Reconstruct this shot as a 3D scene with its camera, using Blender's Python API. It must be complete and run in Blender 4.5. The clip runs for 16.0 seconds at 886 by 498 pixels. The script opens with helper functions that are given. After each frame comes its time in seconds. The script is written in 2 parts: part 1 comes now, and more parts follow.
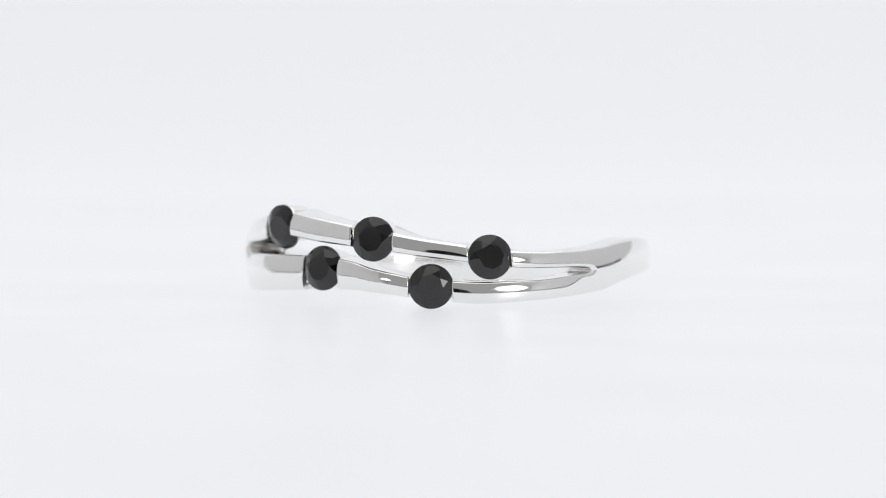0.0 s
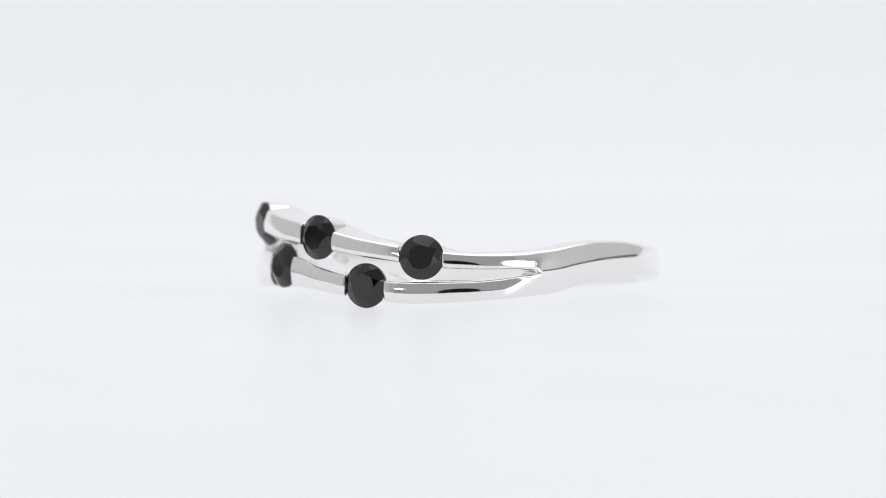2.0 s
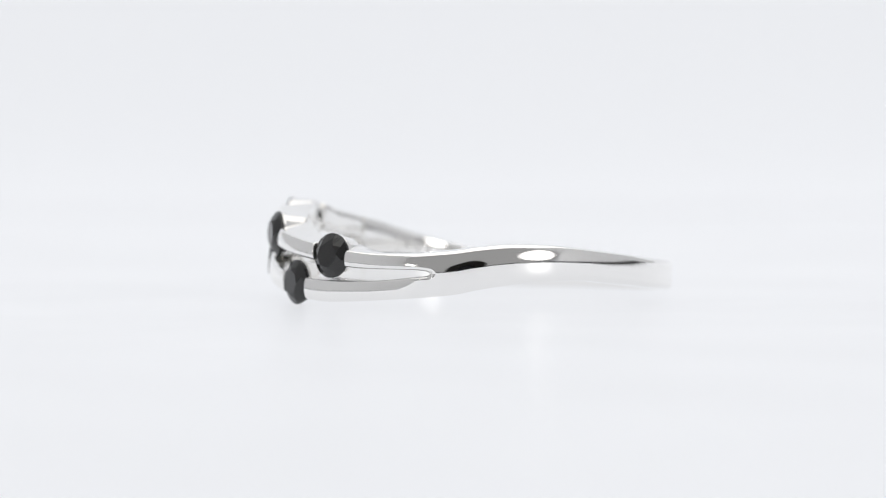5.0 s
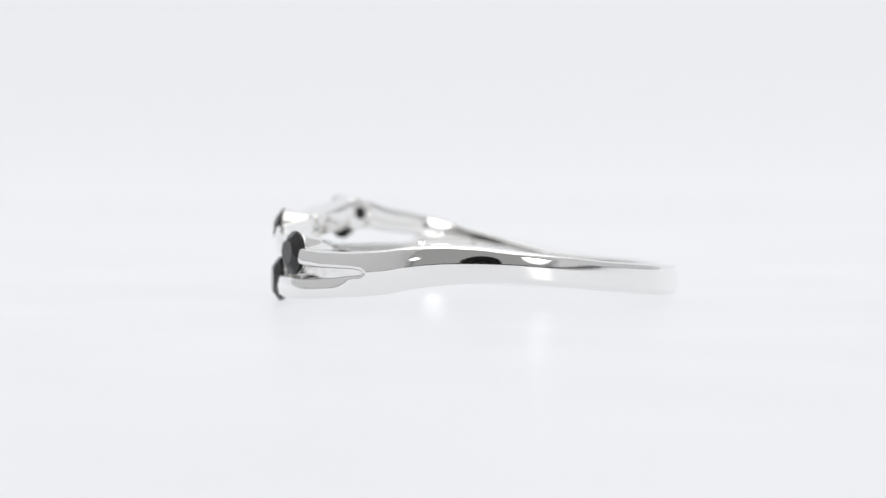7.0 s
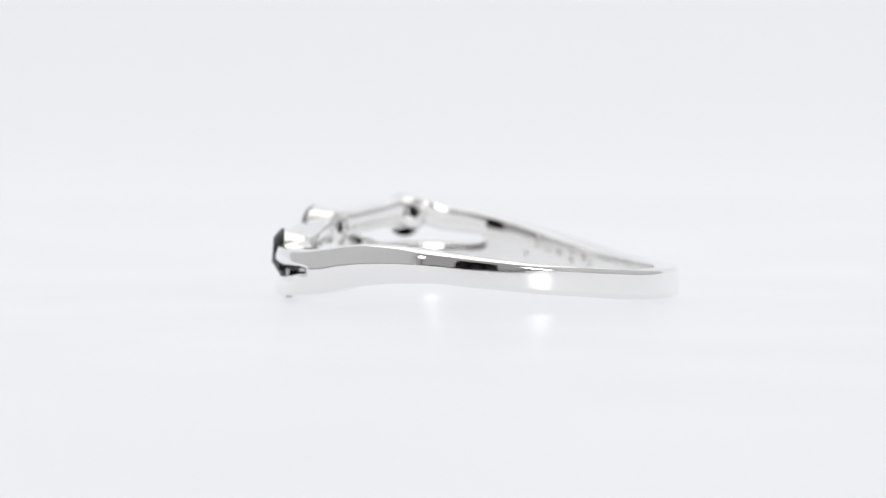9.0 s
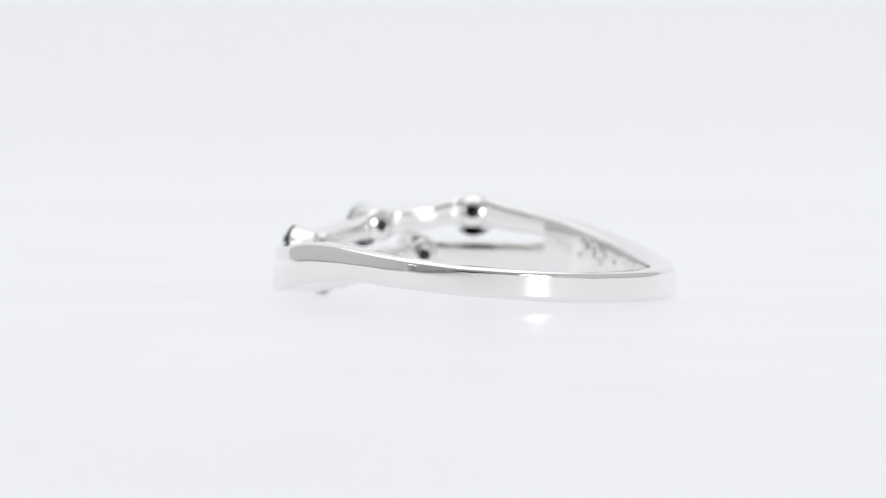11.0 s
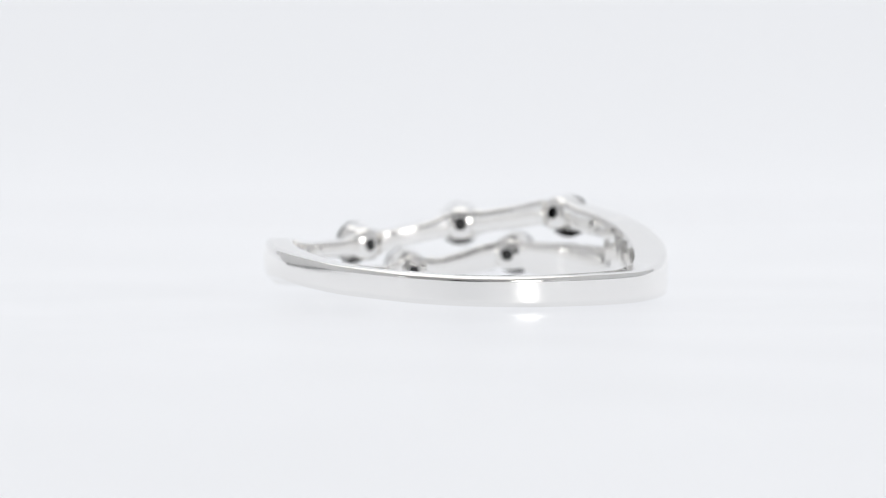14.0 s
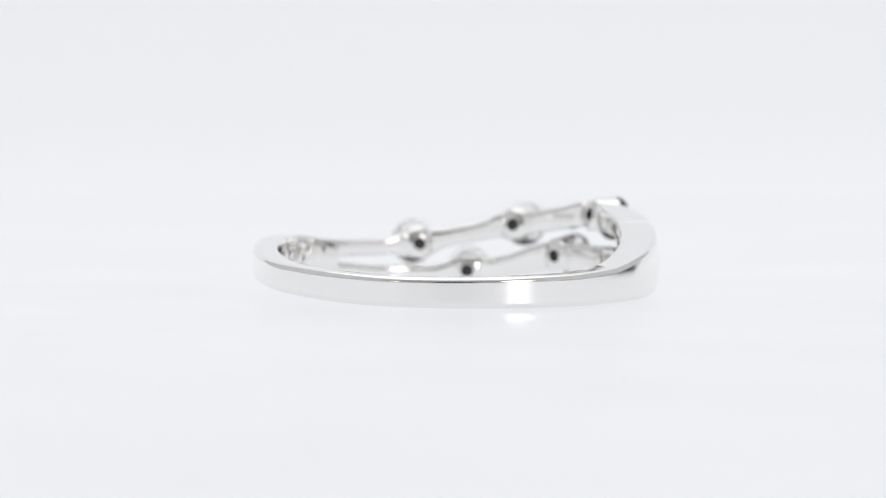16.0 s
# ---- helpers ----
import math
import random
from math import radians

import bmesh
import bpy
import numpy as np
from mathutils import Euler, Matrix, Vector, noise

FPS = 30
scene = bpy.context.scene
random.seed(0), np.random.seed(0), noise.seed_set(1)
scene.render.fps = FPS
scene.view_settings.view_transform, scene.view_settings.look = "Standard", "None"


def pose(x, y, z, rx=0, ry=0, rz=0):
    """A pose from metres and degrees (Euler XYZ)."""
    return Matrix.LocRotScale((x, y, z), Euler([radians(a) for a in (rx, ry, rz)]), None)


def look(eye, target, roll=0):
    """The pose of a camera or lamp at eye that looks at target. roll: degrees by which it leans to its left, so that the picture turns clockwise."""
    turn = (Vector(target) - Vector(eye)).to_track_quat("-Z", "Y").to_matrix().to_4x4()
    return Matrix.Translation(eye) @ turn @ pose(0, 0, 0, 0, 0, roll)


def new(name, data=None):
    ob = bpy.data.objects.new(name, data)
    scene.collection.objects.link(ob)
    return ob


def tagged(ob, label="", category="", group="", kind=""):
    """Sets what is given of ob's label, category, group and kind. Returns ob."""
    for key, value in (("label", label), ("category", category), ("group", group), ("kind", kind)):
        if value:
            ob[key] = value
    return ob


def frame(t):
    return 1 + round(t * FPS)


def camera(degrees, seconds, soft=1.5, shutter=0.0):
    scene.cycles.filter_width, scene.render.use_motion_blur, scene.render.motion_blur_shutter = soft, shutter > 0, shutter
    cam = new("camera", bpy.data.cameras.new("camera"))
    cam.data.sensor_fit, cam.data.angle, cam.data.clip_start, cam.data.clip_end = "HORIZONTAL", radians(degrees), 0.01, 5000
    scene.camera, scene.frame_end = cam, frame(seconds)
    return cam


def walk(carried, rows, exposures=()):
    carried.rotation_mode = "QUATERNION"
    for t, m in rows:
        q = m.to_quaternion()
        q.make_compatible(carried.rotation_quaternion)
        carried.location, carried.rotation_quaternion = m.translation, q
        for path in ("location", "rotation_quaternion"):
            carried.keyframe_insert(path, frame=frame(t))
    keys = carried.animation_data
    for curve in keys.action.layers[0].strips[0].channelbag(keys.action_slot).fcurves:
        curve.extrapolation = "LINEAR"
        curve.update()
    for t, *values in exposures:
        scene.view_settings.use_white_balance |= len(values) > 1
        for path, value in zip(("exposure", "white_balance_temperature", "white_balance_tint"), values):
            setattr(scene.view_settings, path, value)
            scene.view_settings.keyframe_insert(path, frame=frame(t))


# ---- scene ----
# A silver ring turns on a white glossy table inside a small light tent.
# Lengths on the ring are counted in units of U metres, z from the ring's reference level.
U = 2.82e-5
LEVEL = 74 * U                      # reference level above the table
DIST = 12000 * U                    # camera to the turning axis
TILT = 2.80
TURN = -11.207                      # degrees a second

cam = camera(2 * math.degrees(math.atan(784 / 12000)), 16.0, soft=1.1)
AIM = Vector((-15.0 * U, 0, LEVEL + 15.2 * U))
EYE = AIM + Vector((0, -DIST * math.cos(radians(TILT)), DIST * math.sin(radians(TILT))))
cam.data.dof.use_dof = True
cam.data.dof.focus_distance = DIST - 310 * U
cam.data.dof.aperture_fstop = 40
walk(cam, [(0.0, look(EYE, AIM, -0.25)), (16.0, look(EYE, AIM, -0.25))], exposures=[(0.0, 0.0), (16.0, 0.0)])

# ---- light ----
world = bpy.data.worlds.new("room")
world.use_nodes = True
scene.world = world
world.node_tree.nodes["Background"].inputs[0].default_value = (0.31, 0.31, 0.312, 1)
world.node_tree.nodes["Background"].inputs[1].default_value = 1.0
# table, backdrop and cloth glow of themselves, with no lamps behind them
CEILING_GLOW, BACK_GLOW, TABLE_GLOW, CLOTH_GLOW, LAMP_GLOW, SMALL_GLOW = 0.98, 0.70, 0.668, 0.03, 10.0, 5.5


# ---- materials ----
def material(name, colour, rough=0.5, metal=0.0, spec=0.5, ior=1.5, noise_scale=0, amount=0.0, bump=0.0, rough_vary=0.0, glow=0.0, detail=4.0):
    m = bpy.data.materials.new(name)
    m.use_nodes = True
    nt = m.node_tree
    b = nt.nodes["Principled BSDF"]
    b.inputs["Base Color"].default_value = (*colour, 1)
    b.inputs["Roughness"].default_value = rough
    b.inputs["Metallic"].default_value = metal
    b.inputs["Specular IOR Level"].default_value = spec
    b.inputs["IOR"].default_value = ior
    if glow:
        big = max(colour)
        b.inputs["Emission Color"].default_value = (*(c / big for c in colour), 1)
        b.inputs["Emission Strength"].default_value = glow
    if noise_scale:
        co = nt.nodes.new("ShaderNodeTexCoord")
        n = nt.nodes.new("ShaderNodeTexNoise")
        n.inputs["Scale"].default_value = noise_scale
        n.inputs["Detail"].default_value = detail
        nt.links.new(co.outputs["Object"], n.inputs["Vector"])
        if amount:
            r = nt.nodes.new("ShaderNodeMapRange")
            r.inputs["From Min"].default_value, r.inputs["From Max"].default_value = 0.3, 0.7
            r.inputs["To Min"].default_value, r.inputs["To Max"].default_value = 1 - amount, 1
            nt.links.new(n.outputs["Fac"], r.inputs["Value"])
            mix = nt.nodes.new("ShaderNodeMix")
            mix.data_type, mix.blend_type = "RGBA", "MULTIPLY"
            mix.inputs["Factor"].default_value = 1
            mix.inputs["A"].default_value = (*colour, 1)
            nt.links.new(r.outputs["Result"], mix.inputs["B"])
            nt.links.new(mix.outputs["Result"], b.inputs["Base Color"])
        if rough_vary:
            r = nt.nodes.new("ShaderNodeMapRange")
            r.inputs["From Min"].default_value, r.inputs["From Max"].default_value = 0.3, 0.7
            r.inputs["To Min"].default_value, r.inputs["To Max"].default_value = max(rough - rough_vary, 0.0), rough + rough_vary
            nt.links.new(n.outputs["Fac"], r.inputs["Value"])
            nt.links.new(r.outputs["Result"], b.inputs["Roughness"])
        if bump:
            bp = nt.nodes.new("ShaderNodeBump")
            bp.inputs["Strength"].default_value = bump
            bp.inputs["Distance"].default_value = 2e-6
            nt.links.new(n.outputs["Fac"], bp.inputs["Height"])
            nt.links.new(bp.outputs["Normal"], b.inputs["Normal"])
    return m


SILVER = material("polished silver", (0.95, 0.942, 0.928), rough=0.07, metal=1.0, noise_scale=4000, rough_vary=0.02, bump=0.07)


def worn_silver():
    """The same silver, rubbed dull by fine scratches towards the back of the band."""
    m = material("worn silver", (0.95, 0.942, 0.928), rough=0.06, metal=1.0, noise_scale=14000, bump=0.32)
    nt = m.node_tree
    co = nt.nodes.new("ShaderNodeTexCoord")
    xyz = nt.nodes.new("ShaderNodeSeparateXYZ")
    nt.links.new(co.outputs["Object"], xyz.inputs["Vector"])
    r = nt.nodes.new("ShaderNodeMapRange")
    r.inputs["From Min"].default_value, r.inputs["From Max"].default_value = 0.0005, 0.007
    r.inputs["To Min"].default_value, r.inputs["To Max"].default_value = 0.0, 0.045
    nt.links.new(xyz.outputs["Y"], r.inputs["Value"])
    # the upright faces rub against things; the edges keep their polish
    up = nt.nodes.new("ShaderNodeSeparateXYZ")
    nt.links.new(co.outputs["Normal"], up.inputs["Vector"])
    size = nt.nodes.new("ShaderNodeMath")
    size.operation = "ABSOLUTE"
    nt.links.new(up.outputs["Z"], size.inputs[0])
    face = nt.nodes.new("ShaderNodeMapRange")
    face.inputs["From Min"].default_value, face.inputs["From Max"].default_value = 0.15, 0.4
    face.inputs["To Min"].default_value, face.inputs["To Max"].default_value = 1.0, 0.0
    nt.links.new(size.outputs["Value"], face.inputs["Value"])
    rub = nt.nodes.new("ShaderNodeMath")
    rub.operation = "MULTIPLY_ADD"
    nt.links.new(r.outputs["Result"], rub.inputs[0])
    nt.links.new(face.outputs["Result"], rub.inputs[1])
    rub.inputs[2].default_value = 0.05
    nt.links.new(rub.outputs["Value"], nt.nodes["Principled BSDF"].inputs["Roughness"])
    return m


def pitted(m, scale, share=0.14):
    """Sparse specks in the polish, that catch the light."""
    nt = m.node_tree
    co = nt.nodes.new("ShaderNodeTexCoord")
    cell = nt.nodes.new("ShaderNodeTexVoronoi")
    cell.inputs["Scale"].default_value = scale
    nt.links.new(co.outputs["Object"], cell.inputs["Vector"])
    tone = nt.nodes.new("ShaderNodeSeparateColor")
    nt.links.new(cell.outputs["Color"], tone.inputs["Color"])
    few = nt.nodes.new("ShaderNodeMath")
    few.operation, few.inputs[1].default_value = "GREATER_THAN", 1 - share
    nt.links.new(tone.outputs["Red"], few.inputs[0])
    pit = nt.nodes.new("ShaderNodeMapRange")
    pit.inputs["From Min"].default_value, pit.inputs["From Max"].default_value = 0.0, 0.12
    pit.inputs["To Min"].default_value, pit.inputs["To Max"].default_value = 1.0, 0.0
    nt.links.new(cell.outputs["Distance"], pit.inputs["Value"])
    both = nt.nodes.new("ShaderNodeMath")
    both.operation = "MULTIPLY"
    nt.links.new(few.outputs["Value"], both.inputs[0])
    nt.links.new(pit.outputs["Result"], both.inputs[1])
    bump = nt.nodes.new("ShaderNodeBump")
    bump.inputs["Strength"].default_value, bump.inputs["Distance"].default_value = 0.6, 8e-6
    nt.links.new(both.outputs["Value"], bump.inputs["Height"])
    b = nt.nodes["Principled BSDF"]
    nt.links.new(b.inputs["Normal"].links[0].from_socket, bump.inputs["Normal"])
    nt.links.new(bump.outputs["Normal"], b.inputs["Normal"])
    return m


BAND_SILVER = pitted(worn_silver(), 4200, 0.2)
pitted(SILVER, 2600)
STONE = material("black gemstone", (0.0026, 0.0022, 0.0022), rough=0.03, spec=0.5, ior=1.66, noise_scale=3000, rough_vary=0.03)
ETCH = material("oxidised stamping", (0.10, 0.09, 0.085), rough=0.5, metal=0.6, noise_scale=9000, amount=0.3)
# the sheet's glow is added emission that evens out the shade round the ring
TABLE = material("white acrylic with added glow", (0.20, 0.2033, 0.2107), rough=0.44, spec=0.03, noise_scale=60, rough_vary=0.04, amount=0.015, glow=TABLE_GLOW)
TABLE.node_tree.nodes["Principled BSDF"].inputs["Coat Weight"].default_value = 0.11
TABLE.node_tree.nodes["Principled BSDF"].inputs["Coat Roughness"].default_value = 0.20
# brightness of the backdrop is mostly emission put into the material
BACK = material("white backdrop acrylic with added glow", (0.20, 0.2033, 0.2107), rough=0.44, spec=0.03, noise_scale=8, amount=0.02, glow=BACK_GLOW)
# a faint glow is added to the cloth to brighten its reflection
FABRIC = material("white tent cloth", (0.66, 0.66, 0.665), rough=0.9, spec=0.1, noise_scale=700, amount=0.05, glow=CLOTH_GLOW)
PANEL = material("light panel", (0.40, 0.396, 0.388), rough=0.6, glow=CEILING_GLOW, noise_scale=5, amount=0.02)


def lamp_material(name, glow, radius):
    """A diffuser that is brightest before its bulb."""
    m = material(name, (1.0, 0.98, 0.95), rough=0.6, glow=glow)
    nt = m.node_tree
    co = nt.nodes.new("ShaderNodeTexCoord")
    far = nt.nodes.new("ShaderNodeVectorMath")
    far.operation = "LENGTH"
    nt.links.new(co.outputs["Object"], far.inputs[0])
    fall = nt.nodes.new("ShaderNodeMapRange")
    fall.interpolation_type = "SMOOTHERSTEP"
    fall.inputs["From Min"].default_value, fall.inputs["From Max"].default_value = radius * 0.1, radius
    fall.inputs["To Min"].default_value, fall.inputs["To Max"].default_value = glow, glow * 0.02
    nt.links.new(far.outputs["Value"], fall.inputs["Value"])
    nt.links.new(fall.outputs["Result"], nt.nodes["Principled BSDF"].inputs["Emission Strength"])
    return m


LAMP = lamp_material("lit lamp diffuser", LAMP_GLOW, 0.053)
LAMP_SMALL = lamp_material("lit small lamp diffuser", SMALL_GLOW, 0.019)
BLACK = material("black camera plastic", (0.010, 0.009, 0.008), rough=0.6, spec=0.1, noise_scale=900, amount=0.2)
GLASS = material("dark lens glass", (0.01, 0.01, 0.012), rough=0.08, spec=0.15)
GREY = material("grey bench paint", (0.45, 0.45, 0.46), rough=0.9, noise_scale=3, amount=0.08)
METAL_POLE = material("grey painted metal", (0.22, 0.22, 0.23), rough=0.4, metal=0.6, noise_scale=400, amount=0.1)


# ---- mesh helpers ----
def part(name, bm, mat, parent=None, label="", smooth=False):
    me = bpy.data.meshes.new(name)
    bm.normal_update()
    for f in bm.faces:
        f.smooth = smooth
    bm.to_mesh(me)
    bm.free()
    me.materials.append(mat)
    ob = new(name, me)
    if parent:
        ob.parent = parent
    if label:
        ob["label"] = label
    return ob


def box(bm, lo, hi, bevel=0.0):
    lo, hi = Vector(lo), Vector(hi)
    got = bmesh.ops.create_cube(bm, size=1, matrix=Matrix.Translation((lo + hi) / 2) @ Matrix.Diagonal((*(hi - lo), 1)))
    if bevel:
        edges = list({e for v in got["verts"] for e in v.link_edges})
        bmesh.ops.bevel(bm, geom=edges, offset=bevel, segments=3, affect="EDGES", profile=0.5)
    return bm


def revolve(bm, profile, m, n=48):
    """Turns a profile of (radius, height) about the z axis of m; closed where the radius is zero."""
    rings = []
    for rad, h in profile:
        if rad < 1e-9:
            rings.append([bm.verts.new(m @ Vector((0, 0, h)))])
        else:
            rings.append([bm.verts.new(m @ Vector((rad * math.cos(2 * math.pi * i / n), rad * math.sin(2 * math.pi * i / n), h))) for i in range(n)])
    for a, b in zip(rings, rings[1:]):
        for i in range(n):
            q = [a[i % len(a)], a[(i + 1) % len(a)], b[(i + 1) % len(b)], b[i % len(b)]]
            q = [v for k, v in enumerate(q) if v not in q[:k]]
            if len(q) > 2:
                bm.faces.new(q)
    return bm


# ---- the ring's shape ----
CX, CY = -7.2, -31.2                # centre of the band from the turning axis; CY towards the camera at the start


def table_of(rows):
    """A smooth curve (monotone cubic) through (angle, values...) rows."""
    xs = np.array([r[0] for r in rows], float)
    ys = np.array([r[1:] for r in rows], float)
    d = np.diff(ys, axis=0) / np.diff(xs)[:, None]
    s = np.zeros_like(ys)
    s[0], s[-1] = d[0], d[-1]
    prod = d[:-1] * d[1:]
    tot = d[:-1] + d[1:]
    s[1:-1] = np.where(prod > 0, 2 * prod / np.where(tot == 0, 1, tot), 0)

    def at(x):
        k = int(np.clip(np.searchsorted(xs, x) - 1, 0, len(xs) - 2))
        h = xs[k + 1] - xs[k]
        u = min(max((x - xs[k]) / h, 0), 1)
        return ((1 + 2 * u) * (1 - u) ** 2 * ys[k] + u * (1 - u) ** 2 * h * s[k]
                + u * u * (3 - 2 * u) * ys[k + 1] + u * u * (u - 1) * h * s[k + 1])
    return at


def r_out(th):
    return 358 + 13 * math.cos(radians(th - 170)) + 3.5 * math.exp(-(((th % 360) - 262) / 28) ** 2) - 4 * math.exp(-((th - 70) / 15) ** 2)


def r_in(th):
    d = radians(th - 157)
    return 30 * math.cos(d) + math.sqrt(302 ** 2 - (30 * math.sin(d)) ** 2)


# angle, top, bottom, lean of the face at its edges, corner radius
SHANK = table_of([(46, 24.8, -53, 21, 7), (53, 28, -49, 21, 7), (60, 34, -41, 21, 8), (70, 38, -33, 20, 8), (80, 36, -29, 18, 9),
                  (90, 29, -28, 14, 10), (100, 21, -34, 10, 10), (110, 13, -40, 6, 9.5), (120, 5, -47, 2.5, 9.5), (130, 0, -52, 1.0, 9.5),
                  (145, -7, -60, 0.4, 9.5), (160, -12, -65, 0.2, 9.5), (180, -14, -68, 0.2, 9.5), (210, -13, -69, 0.4, 9.5), (227, -6, -67, 3, 9.5),
                  (243, 14, -65, 8, 8), (257, 36, -61, 13, 9), (268, 54, -57, 18, 8), (274.5, 62, -55, 20, 7)])
# angle, top, bottom of each rail; the two meet in the forks at -85.5 and 46
UPPER = table_of([(-85.5, 62, 20), (-85, 62.6, 23), (-84, 64, 26), (-80, 69, 30), (-70, 79, 36), (-58, 91, 49), (-40, 79, 39), (-22, 64, 28), (-6, 47, 15),
                  (12, 32, 2), (20, 26, -4), (30, 22.5, -6), (41, 22.8, -6), (44, 23.7, -7.3), (45.2, 24.3, -8.3), (45.8, 24.7, -10), (46, 24.8, -12)])
LOWER = table_of([(-85.5, 20, -55), (-85, 17, -55), (-84, 14, -55), (-80, 12, -54), (-70, 13, -52), (-51, 15, -46), (-40, 14, -42), (-30, 8, -42), (-22, -5, -46), (-5, -22, -58),
                  (10, -27, -65), (26, -26, -61), (36, -22, -57), (41, -18.3, -55.3), (44, -16.7, -54), (45.2, -15.7, -53.4), (45.8, -14, -53.1), (46, -12, -53)])
FORKS = (-85.5, 46.0)
FORK_Z = (20, -12)
FILLET = 7.0


def place(th, r, z):
    """A point of the band, in the ring's own space (metres; origin on the table at the turning axis)."""
    a = radians(th)
    return Vector(((CX + r * math.sin(a)) * U, -(CY + r * math.cos(a)) * U, z * U + LEVEL))


def inner(ri, low, top, z):
    """The inside of the band is slightly rounded, for comfort."""
    mid, h = (low + top) / 2, (top - low) / 2
    return ri + h * 0.04 * ((z - mid) / h) ** 2 - 0.04 * (z - mid)


def section(ri, face, low, top, cr_low, cr_top, n=16):
    """The outline of the band, cut across: rounded inside, a face outside, rounded corners."""
    c = 5.0
    pts = []
    for k in range(7):                                   # inside, downwards
        z = top - c - (top - low - 2 * c) * k / 6
        pts.append((inner(ri, low, top, z), z))
    for k in range(1, 5):                                # inner bottom corner
        g = math.pi + math.pi / 2 * k / 4
        z = low + c + c * math.sin(g)
        pts.append((inner(ri, low, top, z) + c + c * math.cos(g), z))
    for k in range(8):                                   # outer bottom corner
        g = math.pi / 2 * k / 8
        z = low + cr_low * (1 - math.cos(g))
        pts.append((face(z) - cr_low * (1 - math.sin(g)), z))
    for k in range(n + 1):
        z = low + cr_low + (top - low - cr_low - cr_top) * k / n
        pts.append((face(z), z))
    for k in range(7, -1, -1):                           # outer top corner
        g = math.pi / 2 * k / 8
        z = top - cr_top * (1 - math.cos(g))
        pts.append((face(z) - cr_top * (1 - math.sin(g)), z))
    for k in range(4):                                   # inner top corner
        g = math.pi / 2 + math.pi / 2 * k / 4
        z = top - c + c * math.sin(g)
        pts.append((inner(ri, low, top, z) + c + c * math.cos(g), z))
    return pts


def dome(ro, low, top, lean, drop=0.0):
    """A face rounded about its middle, or about a line below it by drop half heights."""
    mid, h = (low + top) / 2 - drop * (top - low) / 2, (top - low) / 2
    k = h * math.tan(radians(lean)) / 2
    return lambda z: ro - k * ((z - mid) / h) ** 2


def sweep(bm, lo, hi, cut, step=1.0, angles=None, bend=None):
    n = max(2, int(round((hi - lo) / step)))
    rows = []
    for th in angles or [lo + (hi - lo) * i / n for i in range(n + 1)]:
        rows.append([bm.verts.new(bend(th, r, z) if bend else place(th, r, z)) for r, z in cut(th)])
    m = len(rows[0])
    for a, b in zip(rows, rows[1:]):
        for k in range(m):
            bm.faces.new((a[k], a[(k + 1) % m], b[(k + 1) % m], b[k]))
    for row, way in ((rows[0], 1), (rows[-1], -1)):      # end faces with corners of their own, so that they stay crisp
        bm.faces.new([bm.verts.new(v.co) for v in row][::way])


def smooth_step(a, b, x):
    u = min(max((x - a) / (b - a), 0.0), 1.0)
    return u * u * (3 - 2 * u)


def eased(d, cr=None):
    """How far a face drops at the distance d from a rounded edge."""
    cr = cr or FILLET
    return cr - math.sqrt(cr * cr - (cr - max(d, 0)) ** 2) if d < cr else 0.0


def slot_edge(side):
    """Points along the slot's outline near the tip of a fork: angle and height."""
    tip = FORKS[side]
    way = 1 if side == 0 else -1
    pts = []
    for i in range(60):
        th = tip + way * 4.0 * (i / 59) ** 2
        pts += [(th, UPPER(th)[1]), (th, LOWER(th)[0])]
    return pts


EDGES = [slot_edge(0), slot_edge(1)]


def from_slot(th, z):
    """The distance from the slot's rounded end, or a large number far from it."""
    best = 1e9
    for side in (0, 1):
        if abs(th - FORKS[side]) < 7:
            best = min(best, min(math.hypot((th - a) * (3.4 if (th - a) * (1 if side else -1) > 0 else 6.2), z - b) for a, b in EDGES[side]))
    return best


def shank_cut(th):
    top, low, lean, cr = SHANK(th)
    face = dome(r_out(th), low, top, lean)
    near = th if th < 180 else th - 360
    return section(r_in(th), lambda z: face(z) - eased(from_slot(near, z)), low, top, cr, cr, 48)


def rail_cut(curve, lo, hi):
    upper = curve is UPPER

    def cut(th):
        e = min(max(th, FORKS[0]), FORKS[1])
        top, low = curve(e)
        if th != e:                                       # runs on inside the shank
            full_top, full_low = SHANK(th % 360)[:2]
            top, low = min(top, full_top - 2), max(low, full_low + 2)
        sunk = min(abs(th - e) * 2, 3.0)
        near = min(abs(e - FORKS[0]), abs(e - FORKS[1]))
        w = max(0.0, 1 - near / (22 if upper else 4 if th < 0 else 11))
        w = w * w * (3 - 2 * w)
        whole = dome(r_out(th), LOWER(e)[1], UPPER(e)[0], 20 if th < 0 else 21)
        own = dome(r_out(th) - 1.0 * (1 - w), low, top, 19, 0.45 if upper else 0.12)
        edge = low if upper else top
        fillet = FILLET if upper else FILLET - 3.8 * smooth_step(0.5, 7, near)
        end = min((abs(th - v) * 6.0 for v in (lo, hi) if FORKS[0] < v < FORKS[1]), default=99.0)

        def face(z):
            d = min(abs(z - edge), from_slot(e, z)) if th == e else 99.0
            return w * whole(z) + (1 - w) * own(z) - sunk - max(eased(d, fillet), eased(end, 1.5))
        out = 5 + 2 * w
        return section(r_in(th) + 3, face, low, top, *((0.4, out) if upper else (out, 0.4)), 30)
    return cut


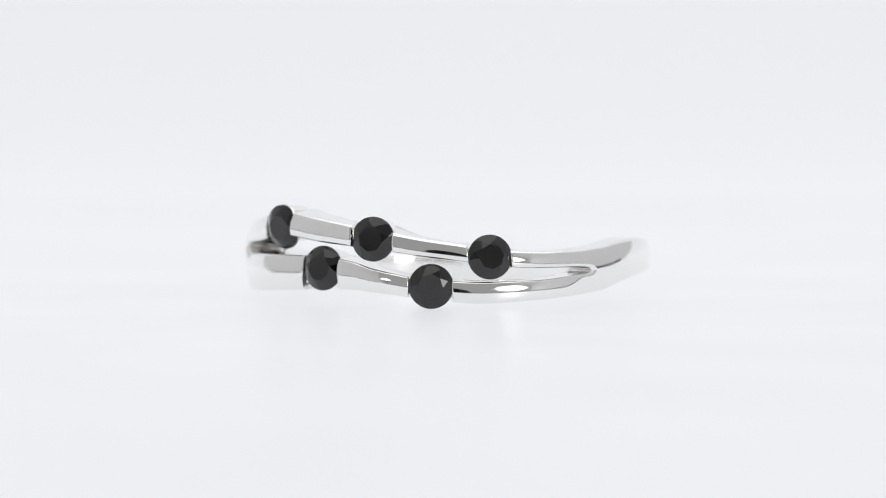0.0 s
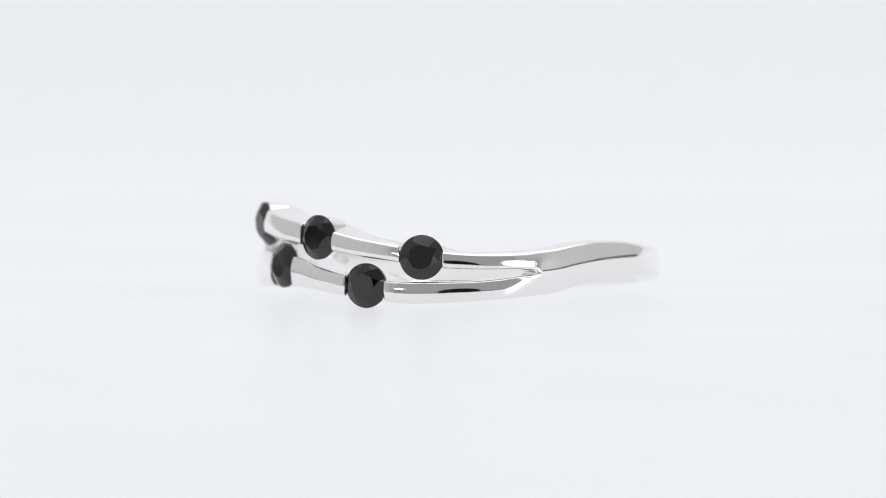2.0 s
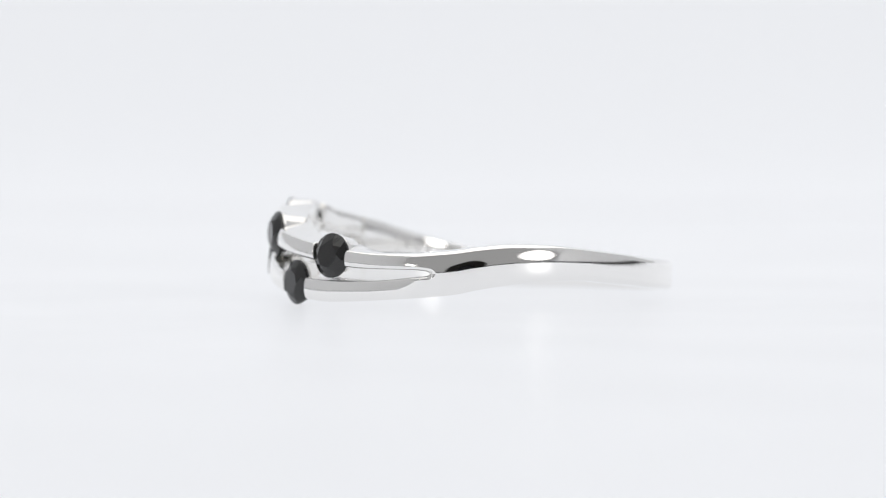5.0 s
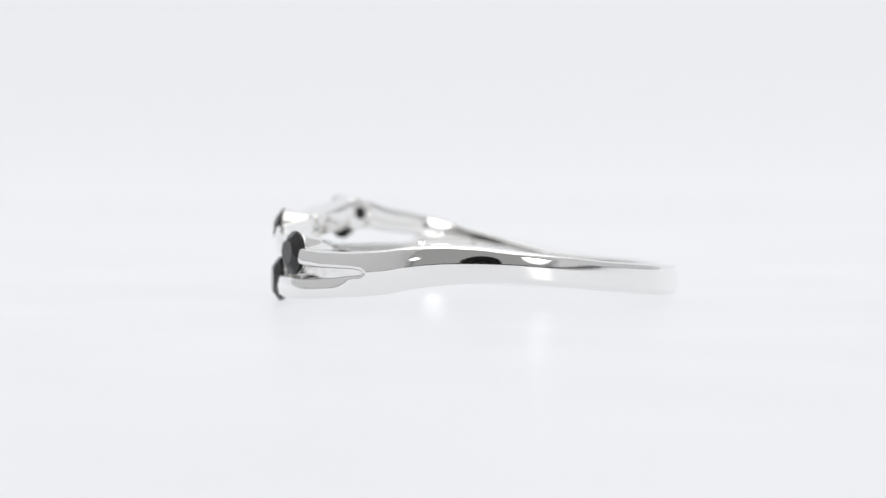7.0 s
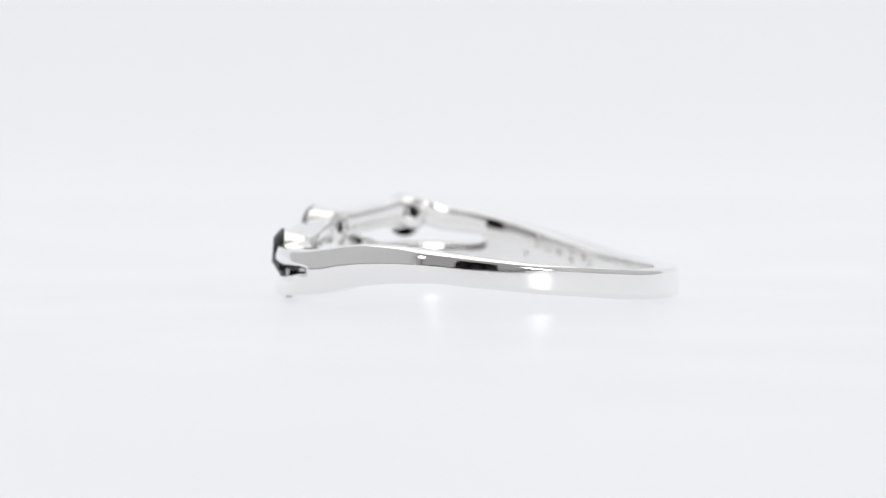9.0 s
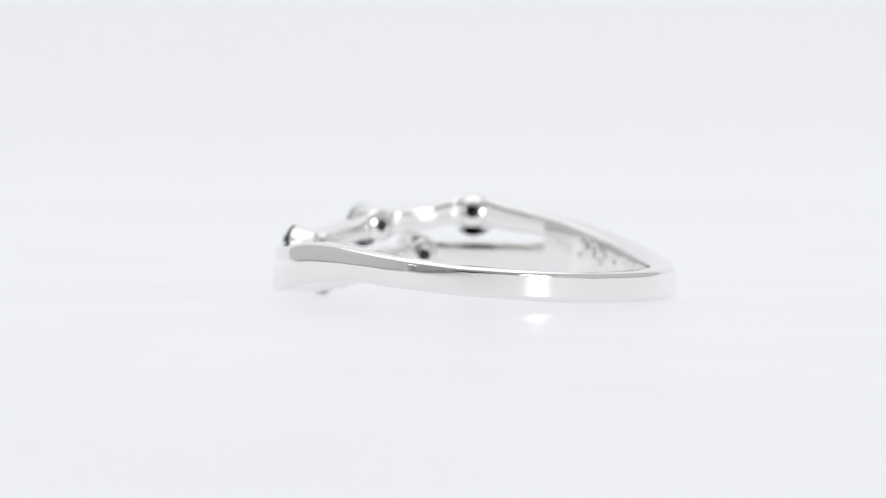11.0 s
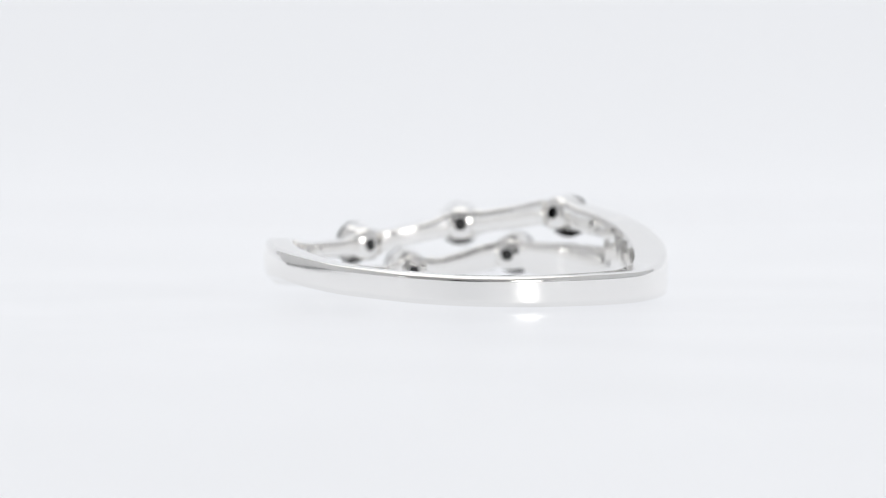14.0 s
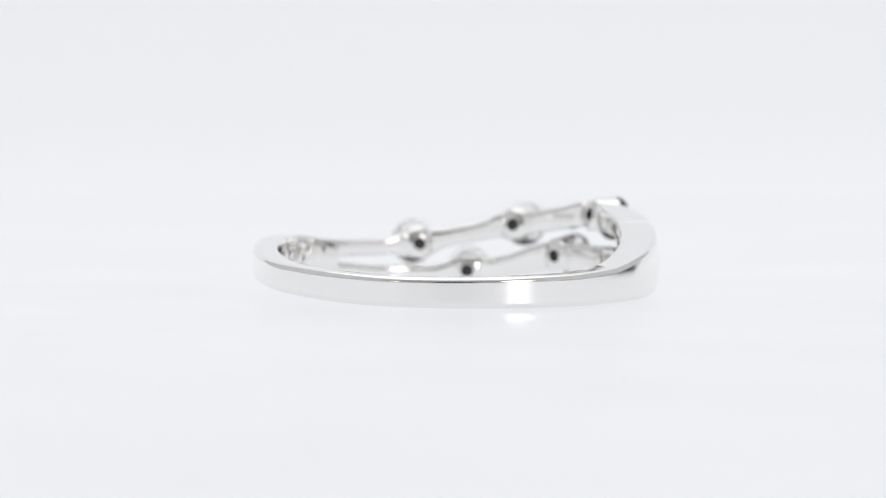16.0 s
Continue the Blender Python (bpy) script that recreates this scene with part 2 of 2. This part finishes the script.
def joined(curve, lo, hi, stones, gap, reach=4.0):
    """Shapes a rail towards the stones that it holds: the outer end bulges over the edge of the stone, and the inner side swells
    into the boss under the stone."""
    def bend(th, r, z):
        deep = 1 - smooth_step(r_in(th) + 14, r_in(th) + 40, r)
        for at, mid, hole, *_ in stones:
            for end, way in ((at + gap, -1), (at - gap - 0.5, 1)):
                if end in (lo, hi) and abs(th - end) < reach:
                    d = min(abs(z - mid), 18)
                    w = smooth_step(reach, 0, abs(th - end))
                    th += way * w * ((1 - deep) * -0.45 * math.degrees((37 - math.sqrt(37 ** 2 - d * d)) / 342) + deep * 2.0)
            far = abs(th - at) * 4.9
            if deep > 0 and far < 75:
                e = deep * math.exp(-(max(far - 14, 0) / 24) ** 2)
                top, low = curve(min(max(th, FORKS[0]), FORKS[1]))
                u = (z - low) / (top - low)
                z += e * ((hole - 22 - low) * (1 - u) + (hole + 24 - top) * u)
                r += 2.2 * deep * smooth_step(42, 22, far)
        return place(th, r, z)
    return bend


# angle, height of the stone's middle, height of its hole inside, further turn of the stone
STONES_UP = [(12.6, 15.5, 13.0, 1), (-22.6, 46.5, 48.0, 2), (-58.5, 62.0, 71.0, 14)]
STONES_LOW = [(-4.9, -34.5, -35.5, 0), (-40.2, -6.0, -7.0, 6)]


def stone_frame(th, z, hole):
    """z axis outwards from the hole to the stone, y up; the origin at the girdle's middle."""
    end = place(th, 336, z)
    out = (end - place(th, 276, hole)).normalized()
    side = Vector((0, 0, 1)).cross(out).normalized()
    m = Matrix((side, out.cross(side), out)).transposed().to_4x4()
    m.translation = end
    return m


def brilliant(girdle, table, crown, pavilion, thick):
    """A round brilliant: flat table, star, kite and girdle facets above, pavilion below; its girdle at z = 0."""
    bm = bmesh.new()
    t = [bm.verts.new((table * math.cos(math.pi * i / 4), table * math.sin(math.pi * i / 4), crown)) for i in range(8)]
    mid = (girdle + table) / 2 * 1.03
    k = [bm.verts.new((mid * math.cos(math.pi * (i + .5) / 4), mid * math.sin(math.pi * (i + .5) / 4), crown * 0.55)) for i in range(8)]
    def circle(rad, h, n=32):
        return [bm.verts.new((rad * math.cos(2 * math.pi * i / n), rad * math.sin(2 * math.pi * i / n), h)) for i in range(n)]
    g, g2, low = circle(girdle, 0), circle(girdle, -thick), circle(girdle * 0.32, -pavilion)
    bm.faces.new(t)
    bm.faces.new(low[::-1])
    for i in range(8):
        j = (i + 1) % 8
        bm.faces.new((t[i], k[i], t[j]))
        bm.faces.new((t[j], k[i], g[4 * j], k[j]))        # kite
        for q in (0, 2):                                  # upper girdle facets
            bm.faces.new((k[i], g[4 * i + q], g[4 * i + q + 1], g[(4 * i + q + 2) % 32]))
    for i in range(32):
        j = (i + 1) % 32
        bm.faces.new((g[i], g2[i], g2[j], g[j]))
        bm.faces.new((g2[i], low[i], low[j], g2[j]))
    bmesh.ops.recalc_face_normals(bm, faces=bm.faces)
    return bm


def make_ring():
    ring = tagged(new("ring"), "polished silver finger ring with five round black stones", "ring")
    bm = bmesh.new()
    sweep(bm, 46, 274.5, shank_cut, angles=[46 + 0.2 * i for i in range(20)] + list(range(50, 270)) + [270 + 0.2 * i for i in range(23)] + [274.5])
    band = part("band", bm, BAND_SILVER, ring, smooth=True)
    gap = 6.1
    for curve, stones, name in ((UPPER, STONES_UP, "upper_rail"), (LOWER, STONES_LOW, "lower_rail")):
        ends = [-90] + [v for th, *_ in sorted(stones) for v in (th - gap - 0.5, th + gap)] + [49]
        for lo, hi in zip(ends[::2], ends[1::2]):
            bm = bmesh.new()
            sweep(bm, lo, hi, rail_cut(curve, lo, hi), 0.25, bend=joined(curve, lo, hi, stones, gap))
            bmesh.ops.recalc_face_normals(bm, faces=bm.faces)
            part(name, bm, SILVER, ring, smooth=True)
    for th, z, tall, wide in ((260, -6, 9, 3), (256, 9, 6, 4), (252, 0, 5, 3), (248, -4, 12, 3), (243, -17, 10, 3.5)):
        top, low = SHANK(th)[:2]
        bm = bmesh.new()
        half = math.degrees(wide / 2 / r_in(th))
        grid = [[bm.verts.new(place(th + d * half + lean, inner(r_in(th + d * half), low, top, z + e * tall / 2) - lift, z + e * tall / 2))
                 for d, e, lean in ((-1, -1, 0), (1, -1, 0), (1, 1, 0.4), (-1, 1, 0.4))] for lift in (-0.8, 0.25)]
        bm.faces.new(grid[1])
        for i in range(4):
            bm.faces.new((grid[0][i], grid[0][(i + 1) % 4], grid[1][(i + 1) % 4], grid[1][i]))
        bmesh.ops.recalc_face_normals(bm, faces=bm.faces)
        part("stamp_mark", bm, ETCH, ring, "dark stamped mark inside the band")
    for k, (th, z, hole, turn) in enumerate(STONES_UP + STONES_LOW):
        m = stone_frame(th, z, hole)
        bm = bmesh.new()
        ri = r_in(th) + 2.4
        rg = 336.0                                        # radius of the girdle
        prof = [(11.2, ri + 9), (11.2, ri + 2), (11.8, ri + 1.2), (13, ri + 1.4), (15, ri + 1.9), (18, ri + 2.8), (22, ri + 4.3), (25, ri + 5.8), (27.6, ri + 7.8), (29.6, ri + 10.5), (31, ri + 14.5), (32, ri + 19),
                (35, rg - 22), (37.6, rg - 12), (38.4, rg - 8), (37.6, rg - 6.5), (35, rg - 6), (11.2, ri + 9)]
        revolve(bm, [(a * U, (b - rg) * U) for a, b in prof], Matrix(), 40)
        for v in bm.verts:                                # the underside is filed flat, so that the stone shows
            v.co.y = max(v.co.y, -27.5 * U)
        bmesh.ops.transform(bm, matrix=m, verts=bm.verts)
        bmesh.ops.recalc_face_normals(bm, faces=bm.faces)
        part("setting", bm, SILVER, ring, smooth=True)
        bm = brilliant(39 * U, 22 * U, 12.5 * U, (rg - ri - 4.5) * U, 4.0 * U)
        spin = Matrix.Rotation(radians((7, 31, 18, 40, 12)[k]), 4, "Z")
        bmesh.ops.transform(bm, matrix=m @ Matrix.Rotation(radians(turn), 4, "Y") @ Matrix.Rotation(radians((-2.5, -3, -2, 0.3, -2.5)[k]), 4, "X") @ spin, verts=bm.verts)
        part("stone", bm, STONE, ring, "faceted round black stone")
    return ring


# ---- the setting ----
def make_tent():
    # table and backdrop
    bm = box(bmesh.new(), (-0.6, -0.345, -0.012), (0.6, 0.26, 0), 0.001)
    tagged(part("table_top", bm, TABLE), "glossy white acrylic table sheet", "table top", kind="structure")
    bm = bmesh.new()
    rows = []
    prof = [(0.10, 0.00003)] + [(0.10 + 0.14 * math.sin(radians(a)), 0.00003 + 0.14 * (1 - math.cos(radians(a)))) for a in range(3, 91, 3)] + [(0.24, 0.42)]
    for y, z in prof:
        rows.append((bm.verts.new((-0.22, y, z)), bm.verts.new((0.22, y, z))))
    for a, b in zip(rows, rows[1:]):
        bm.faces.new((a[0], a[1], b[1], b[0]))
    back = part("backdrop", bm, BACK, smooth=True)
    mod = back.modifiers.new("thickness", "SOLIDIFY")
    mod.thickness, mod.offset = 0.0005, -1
    tagged(back, "white curved backdrop sheet with added glow", "backdrop", kind="structure")
    for s, nm in ((-1, "wall_west"), (1, "wall_east")):
        bm = box(bmesh.new(), (s * 0.225 - 0.003, -0.30, 0.0005), (s * 0.225 + 0.003, 0.25, 0.42), 0.001)
        tagged(part(nm, bm, FABRIC), "white cloth side of a light tent", "tent wall", kind="structure")
        # unseen dark strip, added so that the silver mirrors a dark line
        bm = box(bmesh.new(), (s * 0.2215 - 0.0004, -0.27, 0.0006), (s * 0.2215 + 0.0004, 0.12, 0.0065 + s * 0.0025), 0.0002)
        tagged(part("trim", bm, BLACK), "black strip added along the foot of the tent wall", "trim", kind="structure")
    bm = box(bmesh.new(), (-0.228, -0.34, 0.421), (0.228, 0.25, 0.43), 0.001)
    tagged(part("ceiling", bm, PANEL), "glowing white ceiling panel of a light tent", "ceiling", kind="structure")
    # added out of view: draws the thin dark reflection along the band's edge
    bm = box(bmesh.new(), (-0.30, -0.3488, -0.010), (0.30, -0.3456, 0.0085), 0.0005)
    tagged(part("trim", bm, BLACK), "black strip added along the front of the table", "trim", kind="structure")
    # added unseen block; it holds no lamp
    bm = box(bmesh.new(), (-0.56, -0.30, -0.0995), (0.56, 0.22, -0.0125), 0.003)
    tagged(part("table_base", bm, GREY), "pale grey unseen base under the table sheet", "table base", kind="structure")
    bm = box(bmesh.new(), (-0.64, -0.60, -0.125), (0.64, 0.30, -0.100), 0.003)
    tagged(part("floor", bm, GREY), "plain grey bench board under the table", "bench", kind="structure")


def make_photo_camera():
    thing = tagged(new("photo_camera"), "black photo camera facing the ring", "camera")
    thing.location = (EYE.x, EYE.y - 0.012, EYE.z)
    bm = box(bmesh.new(), (-0.06, -0.13, -0.045), (0.06, -0.075, 0.042), 0.010)
    part("body", bm, BLACK, thing, smooth=False)
    face = Matrix.Rotation(radians(90), 4, "X")           # z axis of the barrel towards the camera's back
    bm = revolve(bmesh.new(), [(0, 0.012), (0.030, 0.012), (0.034, 0.0), (0.074, 0.0), (0.076, 0.003), (0.066, 0.03), (0.044, 0.075), (0.0, 0.075)], face)
    bmesh.ops.recalc_face_normals(bm, faces=bm.faces)
    part("lens_barrel", bm, BLACK, thing, smooth=False)
    bm = revolve(bmesh.new(), [(0, 0.005), (0.015, 0.006), (0.0295, 0.0105), (0.0295, 0.0115), (0, 0.0115)], face)
    bmesh.ops.recalc_face_normals(bm, faces=bm.faces)
    part("front_glass", bm, GLASS, thing, smooth=True)
    return thing


def make_camera_stand():
    thing = tagged(new("camera_stand"), "black block stand carrying the photo camera", "camera stand")
    thing.location = (EYE.x, EYE.y - 0.115, -0.1)
    top = EYE.z - 0.0455 + 0.1
    part("base_plate", box(bmesh.new(), (-0.06, -0.04, 0.0002), (0.06, 0.04, 0.010), 0.002), BLACK, thing)
    part("block", box(bmesh.new(), (-0.035, -0.025, 0.0102), (0.035, 0.025, top - 0.006), 0.002), BLACK, thing)
    part("head_plate", box(bmesh.new(), (-0.04, -0.028, top - 0.0058), (0.04, 0.028, top), 0.001), BLACK, thing)
    return thing


def make_lamp(where, radius, mat, label):
    thing = tagged(new("studio_lamp"), label, "lamp", "lamps before the tent")
    where = Vector(where)
    m = look(where, (0, 0, 0.003))                        # -z towards the ring
    thing.location = where
    turn = m.to_3x3().to_4x4()
    bm = revolve(bmesh.new(), [(0, 0.0), (radius * 0.96, 0.0), (radius * 0.96, 0.004), (0, 0.004)], turn)
    bmesh.ops.recalc_face_normals(bm, faces=bm.faces)
    part("diffuser", bm, mat, thing, "glowing white diffuser")
    bm = revolve(bmesh.new(), [(radius * 0.97, -0.002), (radius, -0.002), (radius, 0.01), (radius * 0.5, 0.05), (0, 0.055)], turn)
    bmesh.ops.recalc_face_normals(bm, faces=bm.faces)
    part("housing", bm, METAL_POLE, thing, smooth=False)
    back = turn @ Vector((0, 0, 0.05))
    foot = Matrix.Translation((back.x, back.y, 0))
    bm = revolve(bmesh.new(), [(0, -where.z + 0.004), (0.004, -where.z + 0.004), (0.004, back.z), (0, back.z)], foot, 16)
    part("stand_pole", bm, METAL_POLE, thing, smooth=False)
    bm = revolve(bmesh.new(), [(0, -where.z + 0.0002), (0.022, -where.z + 0.0002), (0.022, -where.z + 0.003), (0.018, -where.z + 0.005), (0, -where.z + 0.005)], foot, 32)
    bmesh.ops.recalc_face_normals(bm, faces=bm.faces)
    part("foot", bm, METAL_POLE, thing, smooth=False)
    return thing


def around(azimuth, elevation, distance):
    a, e = radians(azimuth), radians(elevation)
    return (distance * math.sin(a) * math.cos(e), -distance * math.cos(a) * math.cos(e), distance * math.sin(e))


make_tent()
make_photo_camera()
make_camera_stand()
make_lamp(around(35.5, 13.5, 0.30), 0.053, LAMP, "round studio lamp with a glowing white diffuser")
make_lamp(around(-33.5, 14, 0.36), 0.019, LAMP_SMALL, "small round studio lamp with a glowing diffuser")
ring = make_ring()


def motions():
    walk(ring, [(t, pose(0, 0, 0, 0, 0, TURN * t)) for t in range(0, 17)])


motions()
